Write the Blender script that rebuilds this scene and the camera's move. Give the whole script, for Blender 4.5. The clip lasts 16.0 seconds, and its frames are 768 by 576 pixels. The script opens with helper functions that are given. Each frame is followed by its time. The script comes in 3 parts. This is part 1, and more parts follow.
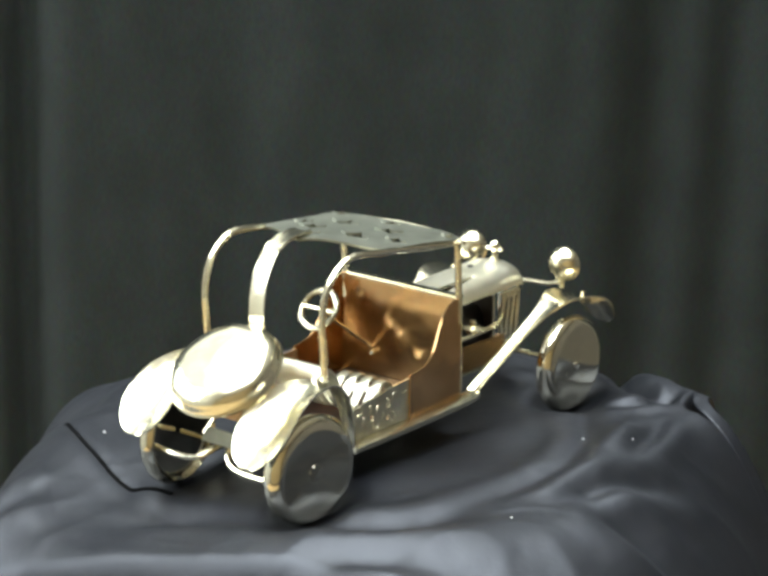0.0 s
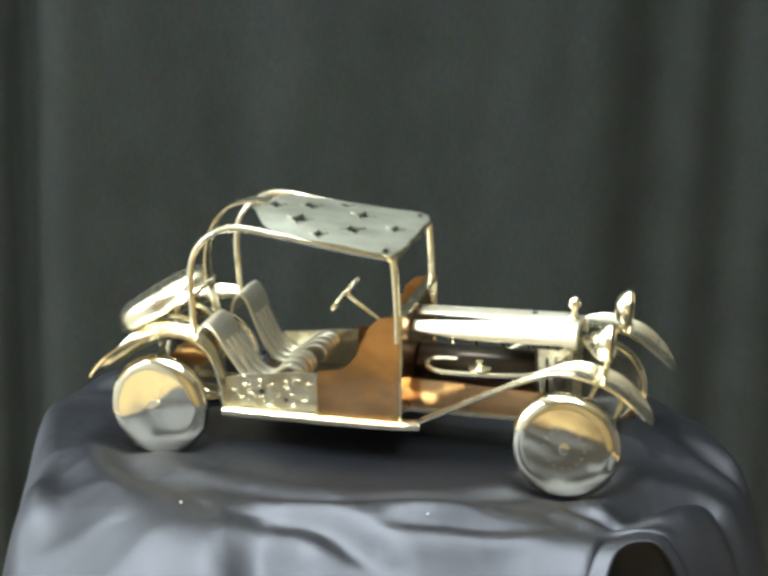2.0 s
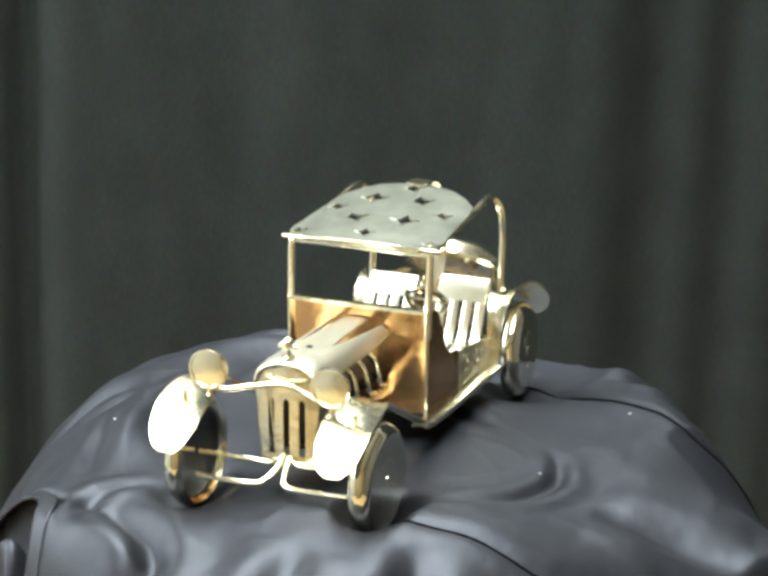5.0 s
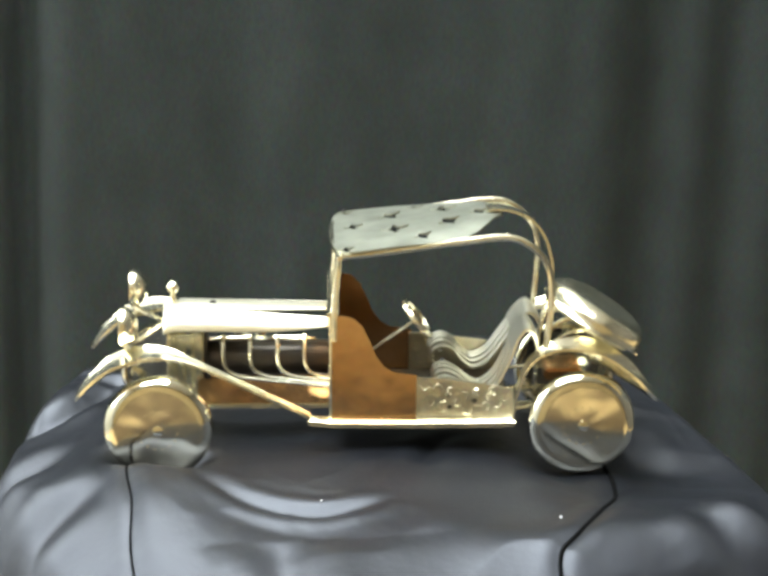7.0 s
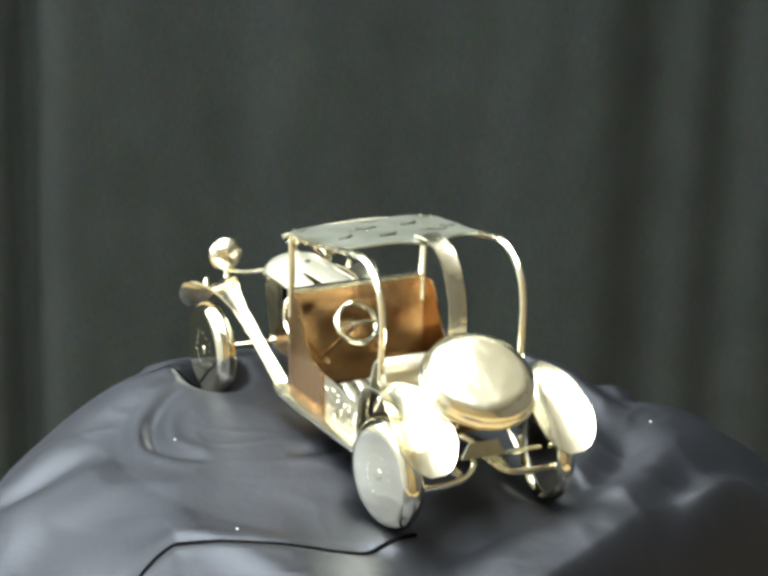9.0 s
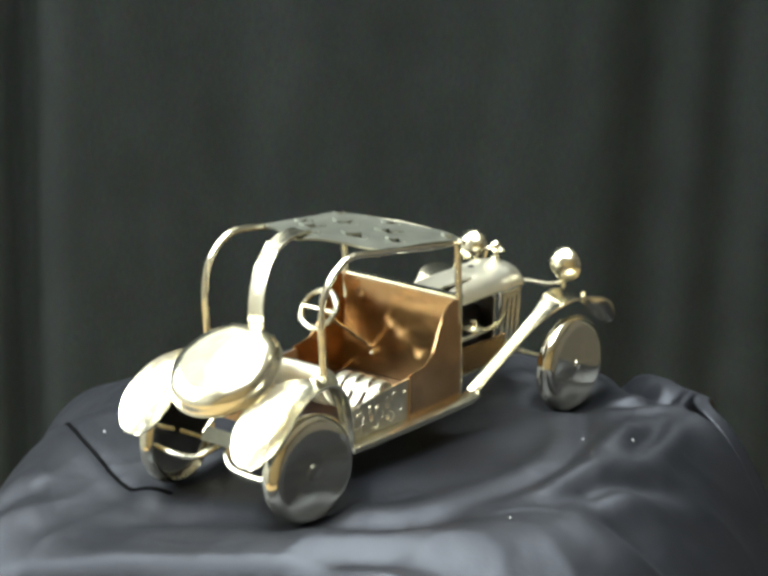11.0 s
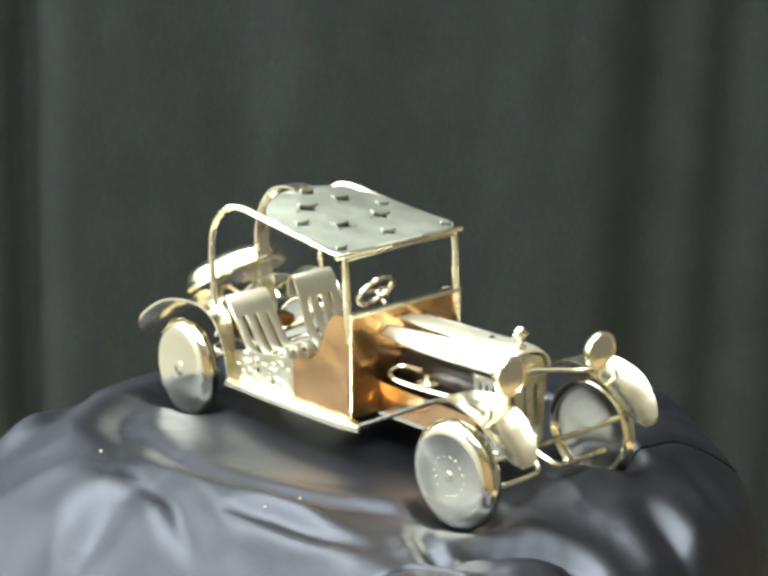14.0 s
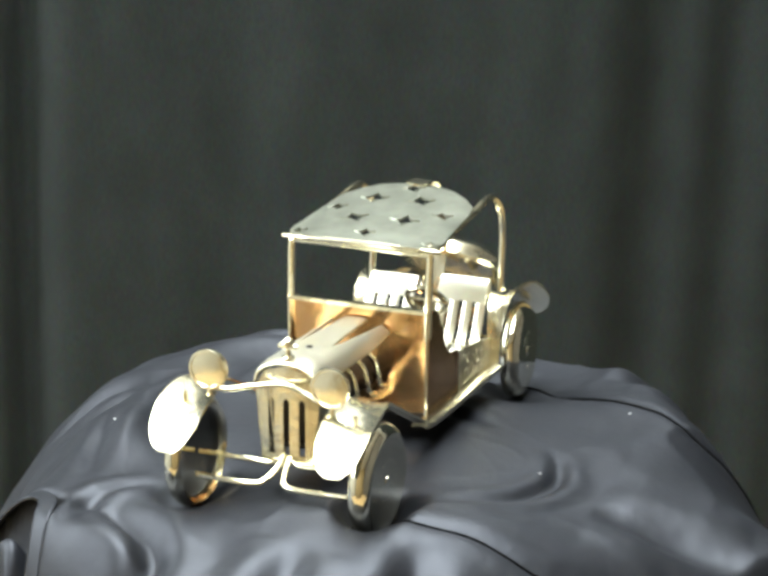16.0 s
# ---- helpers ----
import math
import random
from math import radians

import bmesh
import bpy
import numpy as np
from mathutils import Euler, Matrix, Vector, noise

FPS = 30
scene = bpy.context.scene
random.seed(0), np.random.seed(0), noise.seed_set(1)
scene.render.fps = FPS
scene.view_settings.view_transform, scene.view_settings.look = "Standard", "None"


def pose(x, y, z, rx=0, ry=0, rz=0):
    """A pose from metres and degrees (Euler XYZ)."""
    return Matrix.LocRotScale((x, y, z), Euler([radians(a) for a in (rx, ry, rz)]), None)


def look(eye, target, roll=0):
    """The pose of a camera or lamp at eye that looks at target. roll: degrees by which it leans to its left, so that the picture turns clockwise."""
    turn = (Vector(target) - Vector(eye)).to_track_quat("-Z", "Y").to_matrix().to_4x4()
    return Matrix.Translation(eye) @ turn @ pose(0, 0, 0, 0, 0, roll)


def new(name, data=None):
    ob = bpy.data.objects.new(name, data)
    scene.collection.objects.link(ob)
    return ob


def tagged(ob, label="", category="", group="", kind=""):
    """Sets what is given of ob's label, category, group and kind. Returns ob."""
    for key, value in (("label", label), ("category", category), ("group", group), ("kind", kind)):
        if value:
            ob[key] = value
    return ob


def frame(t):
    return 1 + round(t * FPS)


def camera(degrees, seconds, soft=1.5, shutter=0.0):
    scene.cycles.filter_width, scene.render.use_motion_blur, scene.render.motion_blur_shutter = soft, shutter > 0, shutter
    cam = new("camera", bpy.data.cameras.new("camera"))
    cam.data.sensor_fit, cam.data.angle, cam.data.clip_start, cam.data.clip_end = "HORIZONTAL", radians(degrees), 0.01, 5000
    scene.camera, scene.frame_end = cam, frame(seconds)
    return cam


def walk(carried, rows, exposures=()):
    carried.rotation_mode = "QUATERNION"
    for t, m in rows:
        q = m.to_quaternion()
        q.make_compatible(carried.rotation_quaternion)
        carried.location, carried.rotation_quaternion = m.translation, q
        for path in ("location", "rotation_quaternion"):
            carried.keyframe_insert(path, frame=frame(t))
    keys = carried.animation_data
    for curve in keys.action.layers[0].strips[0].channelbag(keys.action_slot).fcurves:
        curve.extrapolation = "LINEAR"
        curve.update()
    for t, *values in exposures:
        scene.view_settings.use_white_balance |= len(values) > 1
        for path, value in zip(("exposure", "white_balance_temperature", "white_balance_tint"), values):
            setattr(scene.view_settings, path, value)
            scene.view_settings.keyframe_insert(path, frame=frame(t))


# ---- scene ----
SECONDS = 16.0
cam = camera(19.74, SECONDS, soft=3.6)
EYE, AIM = (0.00235, -0.5680, 0.2122), (0.00235, 0.0, 0.0445)
LIGHT = [(0.0, 0.05), (0.5, 0.08), (1.0, 0.2), (1.5, 0.36), (2.0, 0.46), (2.5, 0.5), (3.0, 0.54), (3.5, 0.54), (4.0, 0.49), (4.5, 0.42), (5.0, 0.31), (5.3, 0.31), (6.3, 0.48), (7.3, 0.60), (8.0, 0.66), (8.5, 0.58),
         (9.0, 0.48), (9.5, 0.34), (10.2, 0.16), (11.0, 0.05)]
EXPOSURES = LIGHT + [(t + 11, stops) for t, stops in LIGHT[1:11]]
walk(cam, [(0.0, look(EYE, AIM, 0.29)), (SECONDS, look(EYE, AIM, 0.29))], EXPOSURES)

# ---- light: a tall window high beside the table, a ceiling lamp over it ----
world = bpy.data.worlds.new("world")
scene.world = world
world.use_nodes = True
wt = world.node_tree
sky = wt.nodes.new("ShaderNodeTexSky")
sky.sky_type, sky.sun_disc = "NISHITA", False
sky.sun_elevation, sky.sun_rotation = radians(50), radians(250)
wt.links.new(sky.outputs[0], wt.nodes["Background"].inputs[0])
wt.nodes["Background"].inputs[1].default_value = 0.1


def area_lamp(name, eye, target, w, h, watts, colour):
    data = bpy.data.lights.new(name, "AREA")
    data.shape, data.size, data.size_y, data.energy, data.color = "RECTANGLE", w, h, watts, colour
    ob = new(name, data)
    ob.matrix_world = look(eye, target)
    return ob


area_lamp("window_light", (-1.68, 0.15, 0.86), (0, 0.1, 0.2), 1.5, 1.1, 46, (0.92, 1.0, 1.01))
area_lamp("ceiling_light", (-0.25, -0.2, 1.57), (-0.25, -0.2, 0), 1.2, 1.7, 98, (0.92, 1.0, 1.01))

# ---- materials ----


def material(name, colour, rough=0.5, metal=0.0, second=None, scale=300.0, grain=0.15, rough_vary=0.1, bump=0.0, bump_scale=900.0,
             stain=0.5, spec=0.5, sheen=0.0, stretch=(1, 1, 1), relief=0.0006, tint=None, bump_detail=4):
    """A procedural surface: large stains and fine grain in colour and gloss, with fine relief."""
    m = bpy.data.materials.new(name)
    m.use_nodes = True
    nt = m.node_tree
    b = nt.nodes["Principled BSDF"]
    tc = nt.nodes.new("ShaderNodeTexCoord")
    mp = nt.nodes.new("ShaderNodeMapping")
    mp.inputs["Scale"].default_value = stretch
    nt.links.new(tc.outputs["Object"], mp.inputs["Vector"])
    big = nt.nodes.new("ShaderNodeTexNoise")
    big.inputs["Scale"].default_value, big.inputs["Detail"].default_value = scale * 0.25, 4
    fine = nt.nodes.new("ShaderNodeTexNoise")
    fine.inputs["Scale"].default_value, fine.inputs["Detail"].default_value = scale * 2.5, 5
    for n in (big, fine):
        nt.links.new(mp.outputs[0], n.inputs["Vector"])
    ramp = nt.nodes.new("ShaderNodeMapRange")
    ramp.inputs["From Min"].default_value, ramp.inputs["From Max"].default_value = 0.5 - 0.25 / max(stain, 0.05) * 0.5, 0.5 + 0.25
    nt.links.new(big.outputs["Fac"], ramp.inputs["Value"])
    mix = nt.nodes.new("ShaderNodeMix")
    mix.data_type = "RGBA"
    mix.inputs["A"].default_value = (*colour, 1)
    mix.inputs["B"].default_value = (*(second or [c * 0.75 for c in colour]), 1)
    nt.links.new(ramp.outputs[0], mix.inputs["Factor"])
    mix2 = nt.nodes.new("ShaderNodeMix")
    mix2.data_type, mix2.blend_type = "RGBA", "MULTIPLY"
    mix2.inputs["Factor"].default_value = grain
    nt.links.new(mix.outputs["Result"], mix2.inputs["A"])
    nt.links.new(fine.outputs["Color"], mix2.inputs["B"])
    nt.links.new(mix2.outputs["Result"], b.inputs["Base Color"])
    rr = nt.nodes.new("ShaderNodeMapRange")
    rr.inputs["To Min"].default_value, rr.inputs["To Max"].default_value = max(rough - rough_vary, 0.03), min(rough + rough_vary, 1)
    nt.links.new(fine.outputs["Fac"], rr.inputs["Value"])
    nt.links.new(rr.outputs[0], b.inputs["Roughness"])
    b.inputs["Metallic"].default_value = metal
    b.inputs["Specular IOR Level"].default_value = spec
    if tint:
        b.inputs["Specular Tint"].default_value = (*tint, 1)
    if sheen:
        b.inputs["Sheen Weight"].default_value, b.inputs["Sheen Roughness"].default_value = sheen, 0.4
    if bump:
        bn = nt.nodes.new("ShaderNodeTexNoise")
        bn.inputs["Scale"].default_value, bn.inputs["Detail"].default_value = bump_scale, bump_detail
        nt.links.new(mp.outputs[0], bn.inputs["Vector"])
        bp = nt.nodes.new("ShaderNodeBump")
        bp.inputs["Strength"].default_value, bp.inputs["Distance"].default_value = bump, relief
        nt.links.new(bn.outputs["Fac"], bp.inputs["Height"])
        nt.links.new(bp.outputs[0], b.inputs["Normal"])
    return m


BRASS = material("pale_brass", (0.93, 0.90, 0.75), 0.23, 1.0, (0.85, 0.78, 0.56), 220, 0.05, 0.03, 0.6, 220, relief=0.0004, bump_detail=1.5)
BRUSHED = material("brushed_brass", (0.94, 0.91, 0.78), 0.40, 1.0, (0.88, 0.82, 0.62), 220, 0.08, 0.06, 0.5, 180, relief=0.0004, bump_detail=1.5)
TIN = material("dull_tin", (0.42, 0.43, 0.36), 0.44, 1.0, (0.26, 0.27, 0.22), 420, 0.2, 0.08, 0.5, 160, 0.8, relief=0.0004)
NICKEL = material("wheel_nickel", (0.90, 0.87, 0.74), 0.09, 1.0, (0.80, 0.75, 0.58), 200, 0.08, 0.04, 0.5, 90, relief=0.0003, bump_detail=1)
COPPER = material("tarnished_copper", (0.84, 0.52, 0.26), 0.23, 1.0, (0.60, 0.34, 0.15), 240, 0.20, 0.03, 0.6, 110, 0.6, relief=0.0007, bump_detail=1.3)
FILIGREE = material("embossed_brass", (0.95, 0.92, 0.76), 0.33, 1.0, (0.62, 0.55, 0.36), 500, 0.25, 0.08, 1.0, 320, relief=0.0006, bump_detail=2)
SEAT = material("seat_steel", (0.92, 0.89, 0.75), 0.36, 1.0, (0.84, 0.80, 0.64), 300, 0.1, 0.06, 0.25, 250, relief=0.0002)
DARK = material("blackened_steel", (0.05, 0.05, 0.05), 0.35, 0.8, (0.09, 0.07, 0.05), 300)
SATIN = material("black_satin", (0.0065, 0.007, 0.0088), 0.49, 0.0, (0.0045, 0.005, 0.0065), 60, 0.25, 0.05, 0.5, 260, spec=0.54, tint=(0.85, 0.88, 1.0), relief=0.0003)
weave = SATIN.node_tree
threads, carry = weave.nodes.new("ShaderNodeCombineXYZ"), weave.nodes.new("ShaderNodeVectorTransform")
threads.inputs["X"].default_value = 1.0
carry.vector_type, carry.convert_from, carry.convert_to = "VECTOR", "OBJECT", "WORLD"
weave.links.new(threads.outputs[0], carry.inputs[0])
weave.links.new(carry.outputs[0], weave.nodes["Principled BSDF"].inputs["Tangent"])
weave.nodes["Principled BSDF"].inputs["Anisotropic"].default_value = 0.55
# near-black for the seam line and the painted shade of a fold
SEAM_SHADE = material("black_seam_and_fold_shade", (0.002, 0.002, 0.002), 0.9, 0.0, scale=800, spec=0.05)
CURTAIN = material("black_curtain", (0.031, 0.0385, 0.037), 0.9, 0.0, (0.022, 0.0275, 0.026), 260, 0.75, 0.05, 0.6, 1500, spec=0.2, stretch=(1, 1, 0.5))
LINT = material("white_lint", (0.7, 0.7, 0.7), 0.9)
OAK = material("oak_table", (0.50, 0.36, 0.18), 0.45, 0.0, (0.38, 0.26, 0.12), 30, 0.4, 0.1, 0.2, 200, stretch=(0.2, 3, 3))
PLASTER = material("cream_plaster", (0.74, 0.73, 0.67), 0.8, 0.0, (0.68, 0.67, 0.60), 8, 0.2, 0.05, 0.2, 60)
# colour of an unseen wall, kept dark to deepen the satin's blacks
TAUPE = material("dark_taupe_plaster", (0.16, 0.14, 0.12), 0.85, 0.0, (0.12, 0.11, 0.09), 8, 0.2, 0.05, 0.2, 60)
# colour of an unseen wall, chosen for golden reflections in the metal
OCHRE = material("ochre_plaster", (0.46, 0.34, 0.17), 0.8, 0.0, (0.40, 0.29, 0.14), 8, 0.2, 0.05, 0.2, 60)
CARPET = material("brown_floor", (0.22, 0.15, 0.09), 0.7, 0.0, (0.16, 0.11, 0.07), 20, 0.4)

CM = 0.01

# ---- mesh helpers (centimetres in, metres out) ----


def part(name, bm, mat, parent=None, label="", smooth=40):
    """Links a bmesh as one mesh object under a thing or a part."""
    bmesh.ops.scale(bm, vec=(CM, CM, CM), verts=bm.verts)
    bmesh.ops.recalc_face_normals(bm, faces=bm.faces)
    for f in bm.faces:
        f.smooth = True
    for e in bm.edges:
        if len(e.link_faces) == 2 and e.calc_face_angle(0) > radians(smooth):
            e.smooth = False
    me = bpy.data.meshes.new(name)
    bm.to_mesh(me)
    bm.free()
    me.materials.append(mat)
    ob = new(name, me)
    if parent:
        ob.parent = parent
    if label:
        tagged(ob, label)
    return ob


def curve_points(pts, n=8):
    """Catmull-Rom through the points, any dimension."""
    p = np.array(pts, float)
    p = np.vstack([2 * p[0] - p[1], p, 2 * p[-1] - p[-2]])
    out = []
    for i in range(1, len(p) - 2):
        for k in range(n):
            t = k / n
            out.append(0.5 * (2 * p[i] + (p[i + 1] - p[i - 1]) * t + (2 * p[i - 1] - 5 * p[i] + 4 * p[i + 1] - p[i + 2]) * t * t
                              + (3 * p[i] - p[i - 1] - 3 * p[i + 1] + p[i + 2]) * t ** 3))
    out.append(p[-2])
    return np.array(out)


def ribbon(pts, thick=0.05, across=6, n=6, bm=None):
    """A bent strip along rows of (x, y, z, width, crown); its width lies along y, its crown bulges outwards."""
    bm = bm or bmesh.new()
    p = curve_points(pts, n)
    rows = []
    for i, (x, y, z, w, c) in enumerate(p):
        a, b = p[max(i - 1, 0)], p[min(i + 1, len(p) - 1)]
        d = np.array([b[0] - a[0], b[2] - a[2]])
        d /= np.linalg.norm(d) + 1e-9
        nx, nz = -d[1], d[0]
        top, low = [], []
        w = max(w, 0.04)
        for k in range(across + 1):
            s = 2 * k / across - 1
            o = c * (1 - s * s)
            top.append(bm.verts.new((x + nx * o, y + s * w / 2, z + nz * o)))
            o -= thick
            low.append(bm.verts.new((x + nx * o, y + s * w / 2, z + nz * o)))
        rows.append(top + low[::-1])
    m = len(rows[0])
    for r, q in zip(rows, rows[1:]):
        for k in range(m):
            bm.faces.new((r[k], r[(k + 1) % m], q[(k + 1) % m], q[k]))
    bm.faces.new(rows[0])
    bm.faces.new(rows[-1][::-1])
    return bm


def wire(pts, r=0.06, n=6, sides=8, bm=None):
    """A bent round wire through the points."""
    bm = bm or bmesh.new()
    p = [Vector(q) for q in (curve_points(pts, n) if n > 1 else np.array(pts, float))]
    rows, side = [], None
    for i, q in enumerate(p):
        d = (p[min(i + 1, len(p) - 1)] - p[max(i - 1, 0)]).normalized()
        if side is None:
            side = d.orthogonal().normalized()
        side = (side - d * side.dot(d)).normalized()
        up = d.cross(side)
        rows.append([bm.verts.new(q + (side * math.cos(a) + up * math.sin(a)) * r) for a in (2 * math.pi * k / sides for k in range(sides))])
    for a, b in zip(rows, rows[1:]):
        for k in range(sides):
            bm.faces.new((a[k], a[(k + 1) % sides], b[(k + 1) % sides], b[k]))
    bm.faces.new(rows[0])
    bm.faces.new(rows[-1][::-1])
    return bm


def lathe(profile, m=None, sides=48, bm=None, wobble=0.0, seed=0):
    """Turns rows of (radius, height) about z, then moves by m. wobble: hand-beaten unevenness."""
    bm = bm or bmesh.new()
    m = m or Matrix()
    rows = []
    for r, z in profile:
        if r < 1e-6:
            rows.append([bm.verts.new(m @ Vector((0, 0, z)))])
        else:
            ring = []
            for k in range(sides):
                a = 2 * math.pi * k / sides
                v = Vector((r * math.cos(a), r * math.sin(a), z))
                if wobble:
                    v *= 1 + wobble * noise.noise(Vector((math.cos(a) * 1.3, math.sin(a) * 1.3, seed)))
                ring.append(bm.verts.new(m @ v))
            rows.append(ring)
    for a, b in zip(rows, rows[1:]):
        for k in range(sides):
            j = (k + 1) % sides
            if len(a) == 1:
                bm.faces.new((a[0], b[k], b[j]))
            elif len(b) == 1:
                bm.faces.new((a[k], a[j], b[0]))
            else:
                bm.faces.new((a[k], a[j], b[j], b[k]))
    return bm


def ring(radius, r, m=None, sides=40, sect=8):
    """A torus."""
    bm = bmesh.new()
    bmesh_rows = []
    for k in range(sides):
        a = 2 * math.pi * k / sides
        bmesh_rows.append([bm.verts.new((m or Matrix()) @ Vector(((radius + r * math.cos(b)) * math.cos(a), (radius + r * math.cos(b)) * math.sin(a), r * math.sin(b))))
                           for b in (2 * math.pi * j / sect for j in range(sect))])
    for k in range(sides):
        a, b = bmesh_rows[k], bmesh_rows[(k + 1) % sides]
        for j in range(sect):
            bm.faces.new((a[j], a[(j + 1) % sect], b[(j + 1) % sect], b[j]))
    return bm


def slab(outline, place, thick, holes=(), normal=(0, 0, 1), cuts=0):
    """A sheet cut to a 2D outline with holes, laid by place(u, v) and thickened along its normal."""
    bm = bmesh.new()
    for loop in (outline, *holes):
        vs = [bm.verts.new((u, v, 0)) for u, v in loop]
        for a, b in zip(vs, vs[1:] + vs[:1]):
            bm.edges.new((a, b))
    bmesh.ops.triangle_fill(bm, edges=bm.edges[:], use_beauty=True)
    if cuts:
        lo = [min(p[i] for p in outline) for i in (0, 1)]
        hi = [max(p[i] for p in outline) for i in (0, 1)]
        for i in (0, 1):
            for k in range(1, cuts):
                co, no = [0, 0, 0], [0, 0, 0]
                co[i], no[i] = lo[i] + (hi[i] - lo[i]) * k / cuts, 1
                bmesh.ops.bisect_plane(bm, geom=bm.verts[:] + bm.edges[:] + bm.faces[:], plane_co=co, plane_no=no)
    for f in bm.faces:
        if f.normal.z < 0:
            f.normal_flip()
    made = bmesh.ops.extrude_face_region(bm, geom=bm.faces[:])
    tops = {v for v in made["geom"] if isinstance(v, bmesh.types.BMVert)}
    nv = Vector(normal)
    for v in bm.verts:
        v.co = Vector(place(v.co.x, v.co.y)) + (nv * thick if v in tops else Vector())
    return bm


def box(x0, x1, y0, y1, z0, z1, bevel=0.03):
    bm = bmesh.new()
    bmesh.ops.create_cube(bm, size=1, matrix=Matrix.Translation(((x0 + x1) / 2, (y0 + y1) / 2, (z0 + z1) / 2)) @ Matrix.Diagonal((x1 - x0, y1 - y0, z1 - z0, 1)))
    if bevel:
        bmesh.ops.bevel(bm, geom=bm.edges[:], offset=bevel, segments=2, affect="EDGES")
    return bm


def smooth_outline(pts, n=5):
    """A closed smooth outline."""
    c = curve_points([*pts, pts[0]], n)[:-1]
    return [tuple(q) for q in c]


# ---- an unseen room, added round the table for bounced light and reflections ----


def structure(name, bm, mat, label):
    ob = part(name, bm, mat)
    return tagged(ob, label, name.split("_")[0], kind="structure")


structure("floor", box(-200, 200, -260, 106, -92, -90, 0), CARPET, "brown floor of the room")
# never in view; its ochre warms what upright metal faces reflect
structure("wall_front", box(-200, 200, -270, -260, -90, 160, 0), OCHRE, "unseen ochre wall added to reflect gold in the metal")
structure("wall_left", slab([(-260, -90), (106, -90), (106, 160), (-260, 160)], lambda u, v: (-172, u, v), 14, [[(-64, 28), (94, 28), (94, 150), (-64, 150)]], normal=(-1, 0, 0)),
          PLASTER, "plain cream plaster wall with a wide window opening")
# never in view; its dark tone holds back fill from the right
structure("wall_right", box(200, 210, -260, 106, -90, 160, 0), TAUPE, "unseen dark wall added to cut light from the right")
structure("ceiling", box(-200, 200, -260, 106, 160, 166, 0), PLASTER, "plain cream ceiling")
structure("wall_back", box(-200, 200, 106, 120, -90, 160, 0), PLASTER, "plain cream plaster wall")


def build_table():
    table = tagged(new("table"), "plain oak table under the draped stand", "table")
    part("tabletop", box(-75, 75, -80, 60, -33, -30, 0.4), OAK, table)
    for x in (-70, 70):
        for y in (-75, 50):
            part("leg", box(x - 3, x + 3, y - 3, y + 3, -90, -33, 0.3), OAK, table)
    return table


build_table()


def build_curtain():
    """A black curtain with soft upright pleats, hung behind the table."""
    bm = bmesh.new()
    nx, nz = 300, 24
    rows = []
    for j in range(nz + 1):
        z = -29.9 + 82 * j / nz
        r = []
        for i in range(nx + 1):
            x = -75 + 150 * i / nx
            n1 = noise.noise(Vector((x * 0.11 + 3.1, z * 0.008, 0.0)))
            n2 = noise.noise(Vector((x * 0.35, z * 0.015, 5.0)))
            y = 44 + 0.5 * n1 + 0.12 * n2
            for c, w, d in ((-16.6, 1.0, 2.0), (-19.5, 1.3, 1.2), (13.0, 1.7, 1.3), (-6.2, 1.8, 0.3), (16.6, 1.9, 1.6), (20.5, 2.0, 1.5)):
                y += d * math.exp(-((x - c - 0.03 * z) / w) ** 2)
            r.append(bm.verts.new((x, y, z)))
        rows.append(r)
    for a, b in zip(rows, rows[1:]):
        for i in range(nx):
            bm.faces.new((a[i], a[i + 1], b[i + 1], b[i]))
    ob = part("curtain", bm, CURTAIN, smooth=180)
    mod = ob.modifiers.new("thickness", "SOLIDIFY")
    mod.thickness, mod.offset = 0.002, 1
    return tagged(ob, "black cloth curtain hanging in soft upright pleats", "curtain")


build_curtain()

# ---- the black satin drape on the turning stand ----


# the first run is a fold, the second a seam
SEAMS = [[(6.2, 2.0), (6.45, 3.6), (6.2, 5.2), (6.1, 6.8), (5.7, 8.6), (5.3, 10.5)],
         [(-6.1, 1.8), (-6.2, 3.4), (-5.6, 5.2), (-4.9, 6.7), (-4.3, 7.8), (-4.6, 9.2), (-5.0, 10.5)]]
